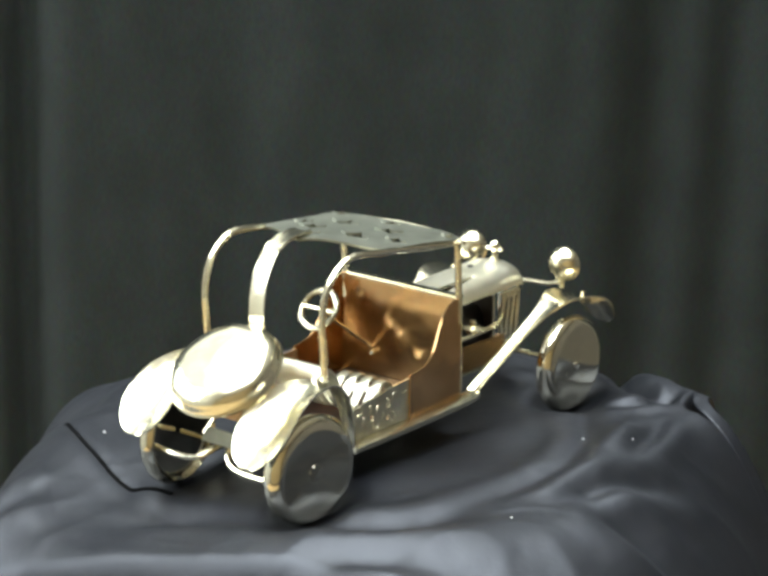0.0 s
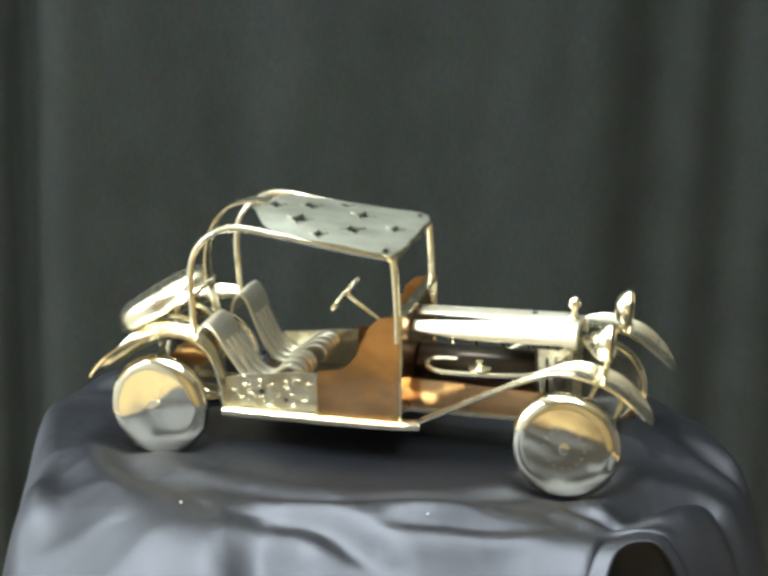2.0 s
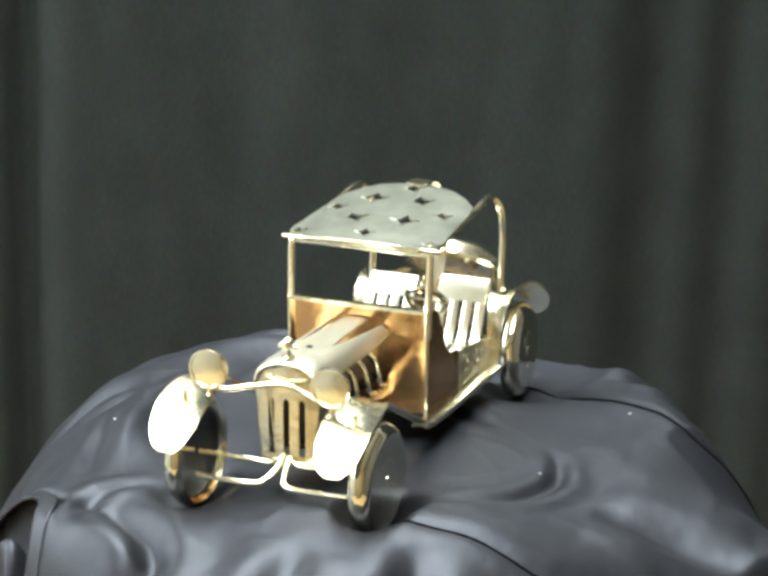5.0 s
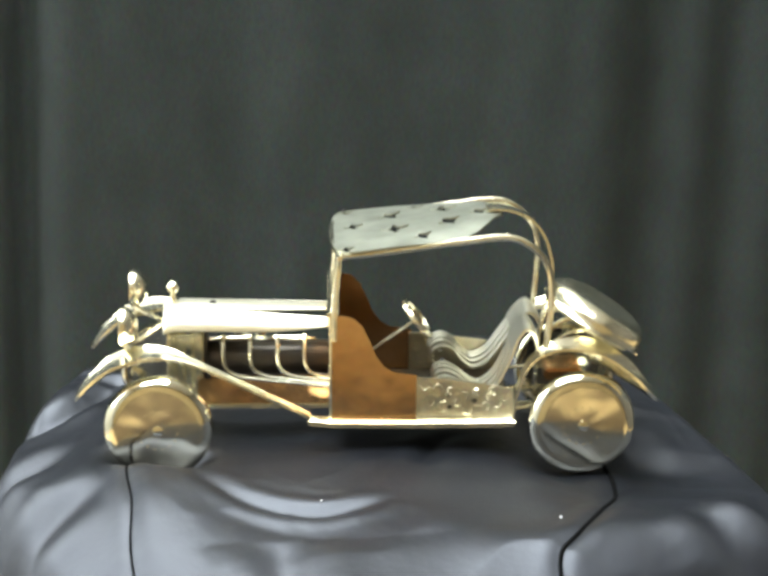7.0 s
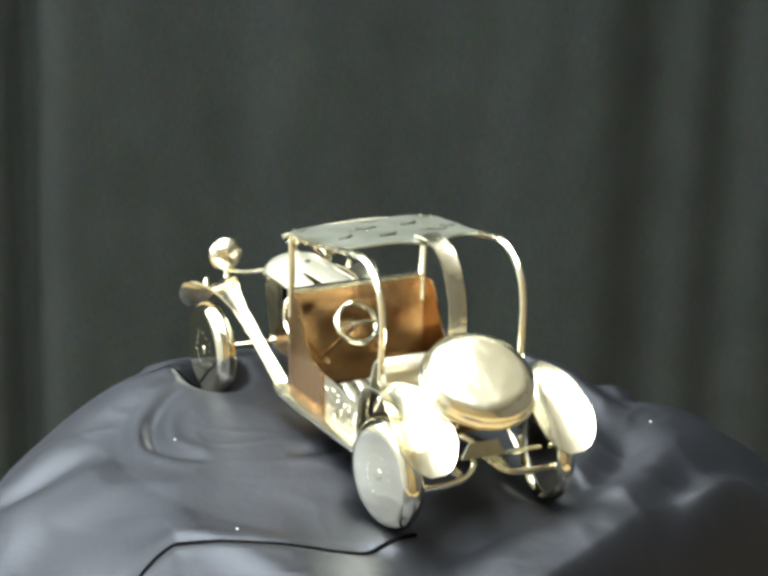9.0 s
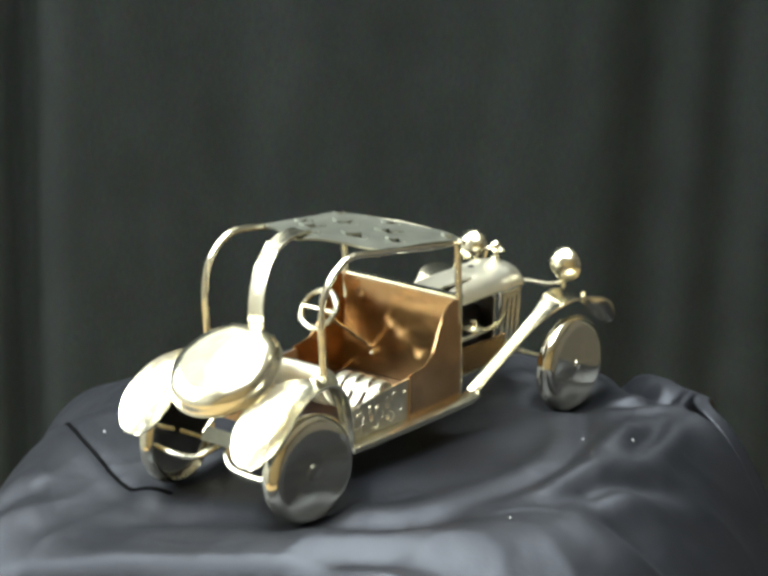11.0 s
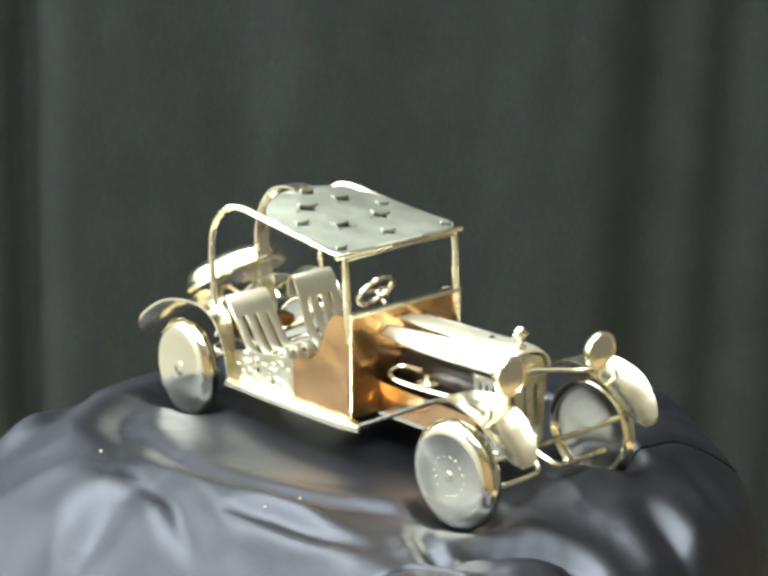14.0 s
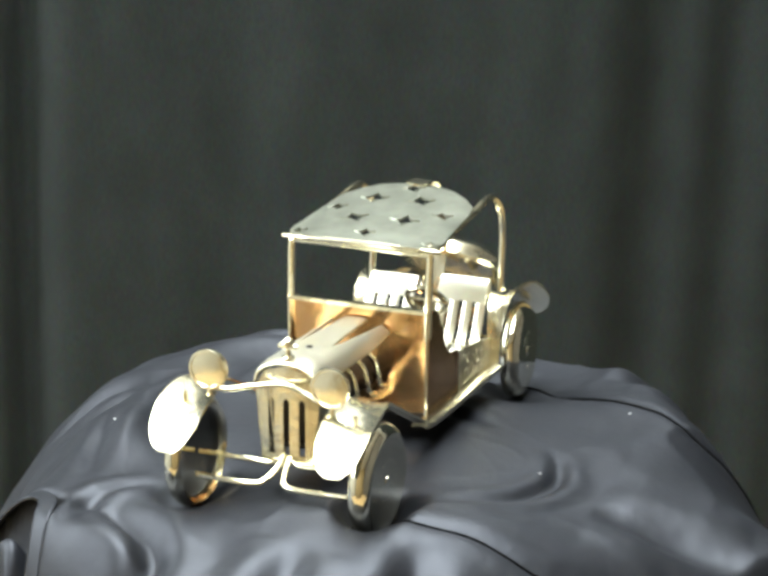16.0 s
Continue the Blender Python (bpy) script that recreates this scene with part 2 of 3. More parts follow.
# soft creases: a run of points, depth, half width, lip beside it
CREASES = [([(-4.4, -5.0), (-1.5, -5.7), (0.8, -5.8), (2.8, -5.1), (4.7, -3.7), (6.6, -3.2)], -0.16, 0.30, 0.16),
           ([(-0.4, 5.0), (0.6, 5.5), (1.8, 5.7), (3.4, 5.1), (4.9, 3.7)], -0.2, 0.2, 0.12),
           ([(7.2, -5.4), (7.7, -3.7), (8.6, -2.3), (9.6, -1.9), (11.0, -2.8)], -0.6, 0.35, 0.25),
           ([(-8.5, 2.0), (-7.2, 1.0), (-6.6, -1.5), (-7.5, -4.0)], -0.2, 0.4, 0.12),
           ([(2.0, -7.0), (4.2, -6.2), (6.0, -5.6)], -0.2, 0.25, 0.2),
           ([(-9.0, -3.0), (-7.0, -5.5), (-5.5, -8.5)], -0.3, 0.5, 0.2),
           ([(-1.0, -7.2), (-0.5, -9.0), (0.2, -11.0)], -0.35, 0.5, 0.3),
           ([(2.5, 7.0), (2.2, 9.0), (1.8, 11.0)], -0.4, 0.5, 0.3),
           ([(7.0, 4.2), (8.6, 4.6), (10.5, 5.6)], -0.35, 0.45, 0.3),
           ([(8.0, 1.6), (9.5, 1.4), (11.0, 1.0)], -0.4, 0.4, 0.3),
           ([(-6.3, -1.3), (-5.9, -3.6), (-4.7, -5.1), (-2.4, -6.4)], -0.16, 0.4, 0.3),
           ([(-1.1, 3.1), (-1.5, 1.8), (-2.1, 0.6)], -0.14, 0.25, 0.1),
           ([(5.6, -3.5), (6.5, -4.4), (7.6, -4.7), (8.8, -4.4)], -0.2, 0.2, 0.14),
           ([(-2.0, -7.0), (0.6, -7.4), (3.0, -8.3)], -0.2, 0.3, 0.2),
           ([(-7.8, 4.5), (-9.2, 5.6), (-10.6, 6.8)], -0.4, 0.5, 0.3)]


def polyline_gap(X, Y, pts):
    """Gap from each point to a run of points, and a weight that fades out towards the ends of the run."""
    best, along = np.full(X.shape, 1e9), np.zeros(X.shape)
    c = curve_points(pts, 5)
    n = len(c) - 1
    for k in range(n):
        (ax, ay), (bx, by) = c[k], c[k + 1]
        dx, dy = bx - ax, by - ay
        t = np.clip(((X - ax) * dx + (Y - ay) * dy) / (dx * dx + dy * dy), 0, 1)
        d = np.hypot(X - ax - t * dx, Y - ay - t * dy)
        near = d < best
        best[near], along[near] = d[near], ((k + t) / n)[near]
    return best, np.sin(math.pi * np.clip(along, 0, 1)) ** 0.8


def noise_field(X, Y, Z=0.0):
    return np.array([noise.noise(Vector((a, b, Z))) for a, b in zip(X.ravel(), Y.ravel())]).reshape(X.shape)


# the stand's outline as waves round its axis: where the cloth begins to fall, how steeply, how the top swells, where it hangs down
EDGE = [7.69, -1.09, -0.15, 1.0, -0.24, -0.38, -0.59, -0.75, -0.46, -0.21, -0.35, -0.43, -0.04, -0.11, 0.14, -0.29, 0.0, 0.04, 0.14]
STEEP = [0.187, -0.052, 0.021, 0.027, -0.052, -0.02, 0.048, -0.072, 0.003, -0.002, -0.012]
SWELL = [-0.09, 0.3, -0.19, -0.08, 0.14, 0.13, 0.14, -0.02, 0.2]
HANG = [10.59, -0.05, -0.22, -1.02, -0.6, -0.03, 0.57, 0.03, -0.25, 0.13, 0.5, -0.01, -0.16, 0.18, -0.25, -0.05, 0.14]


def waves(p, A):
    """A sum of cosines and sines round the axis."""
    out = p[0] + 0 * A
    for k in range(1, len(p) // 2 + 1):
        out = out + p[2 * k - 1] * np.cos(k * A) + p[2 * k] * np.sin(k * A)
    return out


def cloth_height(X, Y):
    """Height of the satin over the padded stand, in centimetres."""
    R, A = np.hypot(X, Y), np.arctan2(Y, X)
    o = np.maximum(0, R - waves(EDGE, A))
    Z = 0.45 + waves(SWELL, A) * np.clip((R - 3) / 4, 0, 1) ** 2 - waves(STEEP, A) * o ** 2 / (1 + 0.015 * o) - 1.6 * np.maximum(0, R - waves(HANG, A)) ** 2
    # the padding swells beside the model
    for x, y, h, w in ((-2.9, -2.4, 0.2, 1.6), (5.4, 5.6, 0.15, 1.8), (1.2, 4.8, 0.12, 2.2), (0, 0, 0.1, 2.5)):
        Z += h * np.exp(-((X - x) ** 2 + (Y - y) ** 2) / w ** 2)
    # folds that fan out down the sides, loose wrinkles, soft ones and a few crisp ones
    fold = noise_field(np.cos(A) * 1.9, np.sin(A) * 1.9, 0.3) + 0.3 * noise_field(np.cos(A) * 4.5 + R * 0.06, np.sin(A) * 4.5, 4.0)
    Z += np.minimum(o, 7) * 0.10 * fold
    Z += 0.22 * noise_field(X * 0.27 + 1.7, Y * 0.27, 2.0)
    wx, wy = X + 1.2 * noise_field(X * 0.3, Y * 0.3, 11.0), Y + 1.2 * noise_field(X * 0.3, Y * 0.3, 12.0)
    mask = np.clip(0.5 + 1.6 * noise_field(X * 0.18 + 3, Y * 0.18, 21.0), 0, 1)
    crisp = np.clip(1 - 2.8 * np.abs(noise_field(wx * 0.20 + 9, wy * 0.42 + 2, 1.0)), 0, 1) ** 2
    Z += 0.08 * crisp * mask * np.clip((R - 3.5) / 3, 0, 1)
    crisp = np.clip(1 - 3 * np.abs(noise_field(wx * 0.65, wy * 0.5 + 7, 31.0)), 0, 1) ** 2
    Z += 0.025 * crisp * (1 - mask)
    for pts, depth, w, lip in CREASES:
        d, fade = polyline_gap(X, Y, pts)
        Z += fade * (0.7 * depth * np.exp(-(d / (1.1 * w)) ** 2) + 0.6 * lip * np.exp(-((d - 2.4 * w) / (1.4 * w)) ** 2))
    for pts in SEAMS:
        d, fade = polyline_gap(X, Y, pts)
        Z += fade * (-0.06 * np.exp(-(d / 0.13) ** 2) + 0.05 * np.exp(-((d - 0.4) / 0.28) ** 2))
    # the wheels press it down
    for x, y in ((FRONT_AXLE, -2.55), (FRONT_AXLE, 2.55), (REAR_AXLE, -2.25), (REAR_AXLE, 2.25)):
        g = np.exp(-(((X - x) / 1.25) ** 2 + ((Y - y) / 0.85) ** 2) ** 2)
        Z = Z * (1 - g) - 0.02 * g
    return np.maximum(Z, -29.6)


# the free hem of one corner, over the layer below it
HEM = [(7.0, -9.6), (7.1, -8.2), (7.2, -6.9), (7.45, -5.95), (8.1, -5.38), (9.2, -5.2), (10.4, -5.15)]


def hem_cut(X, Y, Z):
    """Beyond the free hem the next layer of cloth lies deeper, rolled up along it."""
    a, b = X - 7.25, -5.3 - Y
    s = -0.35 * np.log(np.exp(-a / 0.35) + np.exp(-b / 0.35))
    g = 1 / (1 + np.exp(-np.clip(s / 0.05, -40, 40)))
    return Z + g * (-1.9 + 1.45 * np.exp(-((s - 1.0) / 0.42) ** 2) - 0.7 * np.clip((s - 1.3) / 0.8, 0, 1))


def build_cloth():
    bm = bmesh.new()
    na, nr = 420, 190
    rad = np.concatenate([np.linspace(0.1, 12, 150), np.linspace(12.15, 17, nr - 150)])
    ang = np.linspace(0, 2 * math.pi, na + 1)[:-1]
    R, A = np.meshgrid(rad, ang, indexing="ij")
    X, Y = R * np.cos(A), R * np.sin(A)
    Z = hem_cut(X, Y, cloth_height(X, Y))
    rows = [[bm.verts.new((X[j, i], Y[j, i], Z[j, i])) for i in range(na)] for j in range(nr)]
    bm.faces.new(rows[0][::-1])
    for a, b in zip(rows, rows[1:]):
        for i in range(na):
            j = (i + 1) % na
            bm.faces.new((a[i], b[i], b[j], a[j]))
    ob = part("satin_drape", bm, SATIN, smooth=180)
    tagged(ob, "creased black satin drape over a round turning stand", "cloth")
    # black wires: the thinner one stands in for shade along a fold
    for pts, thick in zip(SEAMS, (0.036, 0.064)):
        c = curve_points(pts, 10)
        z = cloth_height(c[:, 0], c[:, 1])
        part("seam", wire([(x, y, h + 0.01) for (x, y), h in zip(c, z)], thick, 1, 6), SEAM_SHADE, ob, "black line of a puckered seam and of fold shade")
    # the free hem, a thin turned-up edge standing over the layer below
    c = curve_points(HEM, 8)
    d = np.gradient(c, axis=0)
    d /= np.linalg.norm(d, axis=1)[:, None]
    bm, grid = bmesh.new(), []
    for out in np.linspace(-0.16, 0.3, 7):
        x, y = c[:, 0] + d[:, 1] * out, c[:, 1] - d[:, 0] * out
        z = cloth_height(x, y) - 0.005 + 0.12 * (out + 0.16)
        grid.append([bm.verts.new(q) for q in zip(x, y, z)])
    for a, b in zip(grid, grid[1:]):
        for k in range(len(a) - 1):
            bm.faces.new((a[k], b[k], b[k + 1], a[k + 1]))
    hem = part("hem", bm, SATIN, ob, "free turned-up hem of the satin", smooth=180)
    mod = hem.modifiers.new("thickness", "SOLIDIFY")
    mod.thickness, mod.offset = 0.0009, -1
    for x, y in ((-3.17, -6.86), (2.7, -5.02), (1.45, 5.27), (3.0, -6.4), (-4.5, 5.9)):
        z = float(cloth_height(np.array([x]), np.array([y]))[0])
        part("lint", lathe([(0, 0), (0.035, 0.01), (0.03, 0.04), (0, 0.05)], Matrix.Translation((x, y, z)), 6), LINT, ob, "white speck of lint")
    return ob


FRONT_AXLE, REAR_AXLE, HUB = 5.70, -5.38, 1.40
drape = build_cloth()

# ---- the model car: x forward, y to its left, z up from the cloth ----

car = tagged(new("model_car"), "handmade vintage model car of pale brass and copper scraps", "model car")


def build_wheel(x, y, side, seed, toe=0.0):
    """A beaten disc wheel: flat outer face, rounded rim, small hub and a ring of stamped marks."""
    m = Matrix.Translation((x, y, HUB)) @ Matrix.Rotation(radians(toe), 4, "Z") @ Matrix.Rotation(-side * math.pi / 2, 4, "X") @ Matrix.Rotation(seed * 0.7, 4, "Z")
    prof = [(0, -0.06), (0.6, -0.06), (1.08, -0.08), (1.18, -0.12), (1.24, -0.2), (1.29, -0.26), (1.35, -0.23), (1.41, -0.12), (1.43, 0.0), (1.40, 0.09), (1.33, 0.18), (1.23, 0.245), (1.14, 0.27), (1.06, 0.268), (0.5, 0.258), (0, 0.25)]
    wheel = part("wheel", lathe(prof, m, 56, wobble=0.02, seed=seed), NICKEL, car, "round pale nickel disc wheel with rounded rim")
    ringed = x > 0 or y > 0
    part("hub", lathe([(0.16 if ringed else 0.25, 0.2), (0.14 if ringed else 0.23, 0.262), (0.1, 0.27), (0.05, 0.274), (0, 0.275)], m, 24), NICKEL, wheel)
    for k in range(16 if ringed else 0):
        a = 2 * math.pi * k / 16
        mm = m @ Matrix.Translation((0.52 * math.cos(a), 0.52 * math.sin(a), 0.254))
        part("stud", lathe([(0.035, -0.01), (0.03, 0.006), (0.012, 0.011), (0, 0.012)], mm, 8), NICKEL, wheel)
    return wheel


build_wheel(FRONT_AXLE, -2.52, -1, 1.0)
build_wheel(FRONT_AXLE, 2.52, 1, 2.0)
build_wheel(REAR_AXLE, -2.28, -1, 3.0, -7)
build_wheel(REAR_AXLE, 2.26, 1, 4.0, 6)


def build_side(s):
    """Spoon-shaped wings and the running board of one side."""
    part("front_fender", ribbon([(7.82, 2.22 * s, 2.1, 0.4, 0.0), (7.7, 2.22 * s, 2.3, 0.85, 0.06), (7.42, 2.22 * s, 2.64, 1.2, 0.14), (6.9, 2.22 * s, 3.06, 1.34, 0.18), (6.15, 2.22 * s, 3.3, 1.28, 0.17),
                                 (5.5, 2.2 * s, 3.3, 0.95, 0.12), (4.85, 2.16 * s, 3.06, 0.55, 0.08), (4.2, 2.12 * s, 2.76, 0.4, 0.07),
                                 (2.95, 2.06 * s, 2.12, 0.36, 0.07), (1.75, 2.03 * s, 1.50, 0.38, 0.06)], 0.06, 10), BRASS, car)
    part("running_board", ribbon([(-3.62, 2.08 * s, 1.44, 0.48, 0.07), (-1.2, 2.06 * s, 1.42, 0.5, 0.07), (1.0, 2.06 * s, 1.44, 0.5, 0.07), (1.78, 2.04 * s, 1.48, 0.42, 0.06)], 0.13, 6), BRASS, car)
    y0 = 1.88 if s > 0 else -1.97
    part("rear_fender", ribbon([(-3.62, 2.08 * s, 1.45, 0.36, 0), (-3.72, 2.08 * s, 2.2, 0.38, 0.02), (-4.0, 2.06 * s, 2.95, 0.55, 0.05), (-4.5, 2.02 * s, 3.34, 0.74, 0.12),
                                (-5.2, y0, 3.42, 1.08, 0.26), (-5.95, y0, 3.26, 1.38, 0.36), (-6.65, y0, 2.78, 1.6, 0.34), (-7.02, y0, 2.38, 1.4, 0.2),
                                (-7.25, y0, 2.08, 0.95, 0.08), (-7.36, y0, 1.92, 0.42, 0.0)], 0.06, 10), BRASS, car)
    # copper cowl side and the stamped brass panel behind it
    side = [(1.16, 1.5), (1.16, 4.28), (0.9, 4.3), (0.62, 4.24), (0.37, 4.0), (0.18, 3.58), (0.0, 3.15), (-0.2, 2.9), (-0.45, 2.75), (-1.05, 2.66), (-1.05, 1.5)]
    part("cowl_side", slab(side, lambda u, v: (u, s * 1.98, v), 0.05, normal=(0, s, 0)), COPPER, car, "tarnished copper side panel with a curved edge")
    panel = [(-1.0, 1.5), (-1.0, 2.58), (-1.6, 2.56), (-2.3, 2.46), (-3.0, 2.38), (-3.6, 2.25), (-3.6, 1.5)]
    ob = part("side_panel", slab(panel, lambda u, v: (u, s * 1.93, v), 0.06,
                                 [[(u + r * math.cos(a * math.pi / 5), v + r * math.sin(a * math.pi / 5)) for a in range(10)] for u, v, r in ((-2.58, 1.93, 0.09), (-1.86, 2.1, 0.075), (-1.92, 1.76, 0.07))],
                                 normal=(0, s, 0)), FILIGREE, car, "stamped pale brass side panel with raised scrolls")
    rng = random.Random(7)
    for k in range(16):
        u = -1.25 - 2.2 * (k + rng.uniform(0, 0.8)) / 16
        v = 1.68 + (0.72 + 0.09 * (u + 1.2)) * ((k * 0.382 + rng.uniform(-0.08, 0.08)) % 1.0)
        r, a0, sweep = rng.uniform(0.10, 0.20), rng.uniform(0, 6.3), rng.choice((-1, 1)) * rng.uniform(2.2, 4.6)
        curl = [(u + r * (1 - 0.55 * q / 6) * math.cos(a0 + sweep * q / 6), s * 1.975, v + r * (1 - 0.55 * q / 6) * math.sin(a0 + sweep * q / 6)) for q in range(7)]
        part("scroll", wire(curl, rng.uniform(0.028, 0.05), 2), FILIGREE, ob)
    # roof rail
    part("roof_rail", wire([(1.02, 1.98 * s, 5.86), (0.0, 1.98 * s, 5.97), (-2.1, 1.98 * s, 6.25), (-3.3, 1.98 * s, 6.38), (-3.95, 1.98 * s, 6.16),
                            (-4.4, 1.98 * s, 5.66), (-4.54, 1.98 * s, 4.95), (-4.5, 1.98 * s, 4.2), (-4.44, 1.98 * s, 3.4)], 0.092), BRASS, car)
    part("windscreen_post", wire([(1.12, 1.97 * s, 3.6), (1.1, 1.97 * s, 4.3), (1.05, 1.98 * s, 5.2), (1.0, 1.98 * s, 5.75), (0.98, 1.9 * s, 5.88)], 0.098), BRASS, car)
    part("corner_trim", wire([(1.2, 1.97 * s, 1.5), (1.2, 1.97 * s, 2.8), (1.2, 1.97 * s, 4.25)], 0.05), BRASS, car)


for side_sign in (-1, 1):
    build_side(side_sign)

part("floor_pan", box(-3.6, 1.15, -1.95, 1.95, 1.42, 1.52), DARK, car, "dark floor plate")
part("chassis_rail", box(-6.2, 5.4, -0.75, -0.55, 1.3, 1.45), BRASS, car)
part("chassis_rail", box(-6.2, 5.4, 0.55, 0.75, 1.3, 1.45), BRASS, car)

# cowl front, slightly buckled
part("cowl_front", slab([(-1.97, 1.5), (1.97, 1.5), (1.97, 4.28), (-1.97, 4.28)],
                        lambda u, v: (1.16 + 0.10 * noise.noise(Vector((u * 0.9, v * 0.9, 3))) - 0.12 * (abs(u) / 1.97) ** 4, u, v), 0.05, normal=(1, 0, 0), cuts=12), COPPER, car,
     "buckled copper cowl plate")
part("cowl_trim", box(1.0, 1.3, -2.02, 2.02, 4.26, 4.36, 0.03), BRASS, car)
part("roof_front_bar", wire([(0.96, -2.26, 5.9), (1.1, -1.2, 5.97), (1.17, 0, 6.0), (1.1, 1.2, 5.97), (0.96, 2.26, 5.9)], 0.07), BRASS, car)
part("windscreen_rail", wire([(1.02, -1.95, 5.82), (1.02, 0, 5.84), (1.02, 1.95, 5.82)], 0.06), BRASS, car)


def roof_z(u, v):
    k = (1.0 - u) / 4.2
    return 5.97 + 0.41 * k + (0.05 + 0.17 * k) * (1 - min(1, abs(v) / 2.0) ** 2.3) - 0.5 * max(0.0, -2.85 - u) ** 2 + 0.02 * noise.noise(Vector((u, v, 0)))


def star(cx, cy, r, turn):
    """A ragged punched star."""
    pts, r = [], 1.12 * r
    for k in range(8):
        a = turn + k * math.pi / 4
        q = 1.35 * r if k % 2 == 0 else r * (0.62 + 0.1 * math.sin(7 * cx + 3 * k))
        pts.append((cx + 0.85 * q * math.cos(a), cy + q * math.sin(a)))
    return pts


STARS = [(0.58, -0.05, 0.2, 0.2), (-0.4, -0.78, 0.27, 0.6), (-0.5, 0.63, 0.28, 0.1), (-1.12, -1.58, 0.19, 0.3), (-1.2, 1.45, 0.2, 0.5), (-1.85, -0.8, 0.27, 0.1),
         (-1.92, 0.56, 0.25, 0.5), (-2.75, 0.0, 0.22, 0.4), (0.78, -1.88, 0.16, 0.3), (0.78, 1.88, 0.16, 0.2)]
roof_half = [(1.2, 0.5), (1.17, 1.0), (1.1, 1.6), (0.98, 1.95), (0.8, 2.12), (0.5, 2.18), (0.0, 2.1), (-1.0, 2.05), (-1.9, 2.0), (-2.3, 1.88), (-2.65, 1.55), (-2.92, 1.1), (-3.12, 0.65), (-3.28, 0.36), (-3.36, 0.24)]
roof_outline = [(u, -v) for u, v in roof_half] + [(u, v) for u, v in reversed(roof_half)]
roof = part("roof", slab(roof_outline, lambda u, v: (u, v, roof_z(u, v)), 0.05, [star(*q) for q in STARS], cuts=10), TIN, car, "dull tin roof plate punched with ragged stars")
for cx, cy, r, turn in STARS:
    bm = bmesh.new()
    pts = star(cx, cy, r * 1.0, turn)
    for k in range(0, 8, 2):
        # the torn points of each punched star stand up a little
        (ax, ay), (bx, by), (dx, dy) = pts[k], pts[(k + 1) % 8], pts[k - 1]
        tip = ((bx + dx) / 2 * 0.5 + ax * 0.5, (by + dy) / 2 * 0.5 + ay * 0.5)
        b0 = [bm.verts.new((ax, ay, roof_z(ax, ay) + 0.05)), bm.verts.new((bx + (ax - cx) * 0.12, by + (ay - cy) * 0.12, roof_z(bx, by) + 0.05)), bm.verts.new((ax * 1.0, ay, roof_z(ax, ay) + 0.1)),
              bm.verts.new((tip[0], tip[1], roof_z(*tip) + 0.085))]
        bm.faces.new((b0[0], b0[1], b0[3]))
        bm.faces.new((b0[0], b0[3], b0[2]))
        bm.faces.new((b0[0], b0[2], b0[1]))
        bm.faces.new((b0[1], b0[2], b0[3]))
    part("burr", bm, TIN, roof)

part("roof_spine", ribbon([(-2.95, 0, 6.63, 0.62, 0.03), (-3.3, 0, 6.64, 0.55, 0.03), (-3.65, 0, 6.58, 0.5, 0.02), (-4.1, 0, 6.38, 0.48, 0.02), (-4.48, 0, 5.9, 0.48, 0.02), (-4.68, 0, 5.25, 0.48, 0.02), (-4.7, 0, 4.6, 0.48, 0.02),
                           (-4.55, 0, 3.9, 0.46, 0.0), (-4.4, 0, 3.2, 0.44, 0), (-4.35, 0, 2.2, 0.4, 0), (-4.3, 0, 1.5, 0.4, 0)], 0.06, 4), BRASS, car)


def build_seat(s, back, slat):
    """One seat bent from a fork: the curled neck is the back, four tines the slats."""
    y = 1.12 * s
    seat = part("seat", ribbon([(x, y, z, w, 0.02) for x, z, w in back], 0.07, 6), SEAT, car, "seat bent from a four-tined fork")
    for k in range(4):
        yy = y + (k - 1.5) * 0.39
        part("slat", ribbon([(x, yy, z - 0.03 * abs(k - 1.5), 0.26, 0.025) for x, z in slat], 0.06, 4), SEAT, seat)


build_seat(-1, [(-4.56, 3.1, 1.2), (-4.46, 3.42, 1.3), (-4.2, 3.64, 1.4), (-3.92, 3.46, 1.45), (-3.7, 3.14, 1.45)],
           [(-3.76, 3.22), (-3.45, 2.78), (-3.1, 2.32), (-2.7, 2.12), (-2.4, 2.3), (-2.15, 2.6), (-1.85, 2.72), (-1.6, 2.6), (-1.5, 2.35), (-1.62, 2.15)])
build_seat(1, [(-4.28, 3.2, 1.2), (-4.2, 3.62, 1.3), (-3.95, 3.86, 1.4), (-3.72, 3.64, 1.45), (-3.56, 3.25, 1.45)],
           [(-3.6, 3.34), (-3.4, 2.85), (-3.15, 2.38), (-2.78, 2.08), (-2.45, 2.2), (-2.15, 2.45), (-1.85, 2.58), (-1.6, 2.52), (-1.5, 2.3), (-1.6, 2.12)])


def build_steering():
    m = Matrix.Translation((-1.1, 1.05, 3.92)) @ Matrix.Rotation(radians(-52), 4, "Y")
    wheel = part("steering_wheel", ring(0.555, 0.082, m, 40, 8), BRASS, car)
    part("spoke", wire([m @ Vector((0, -0.53, 0)), m @ Vector((0, 0, 0.02)), m @ Vector((0, 0.53, 0))], 0.05, 3), BRASS, wheel)
    part("steering_column", wire([(-1.1, 1.05, 3.92), (-0.4, 1.05, 3.4), (1.15, 1.05, 2.3)], 0.055, 3), BRASS, car)


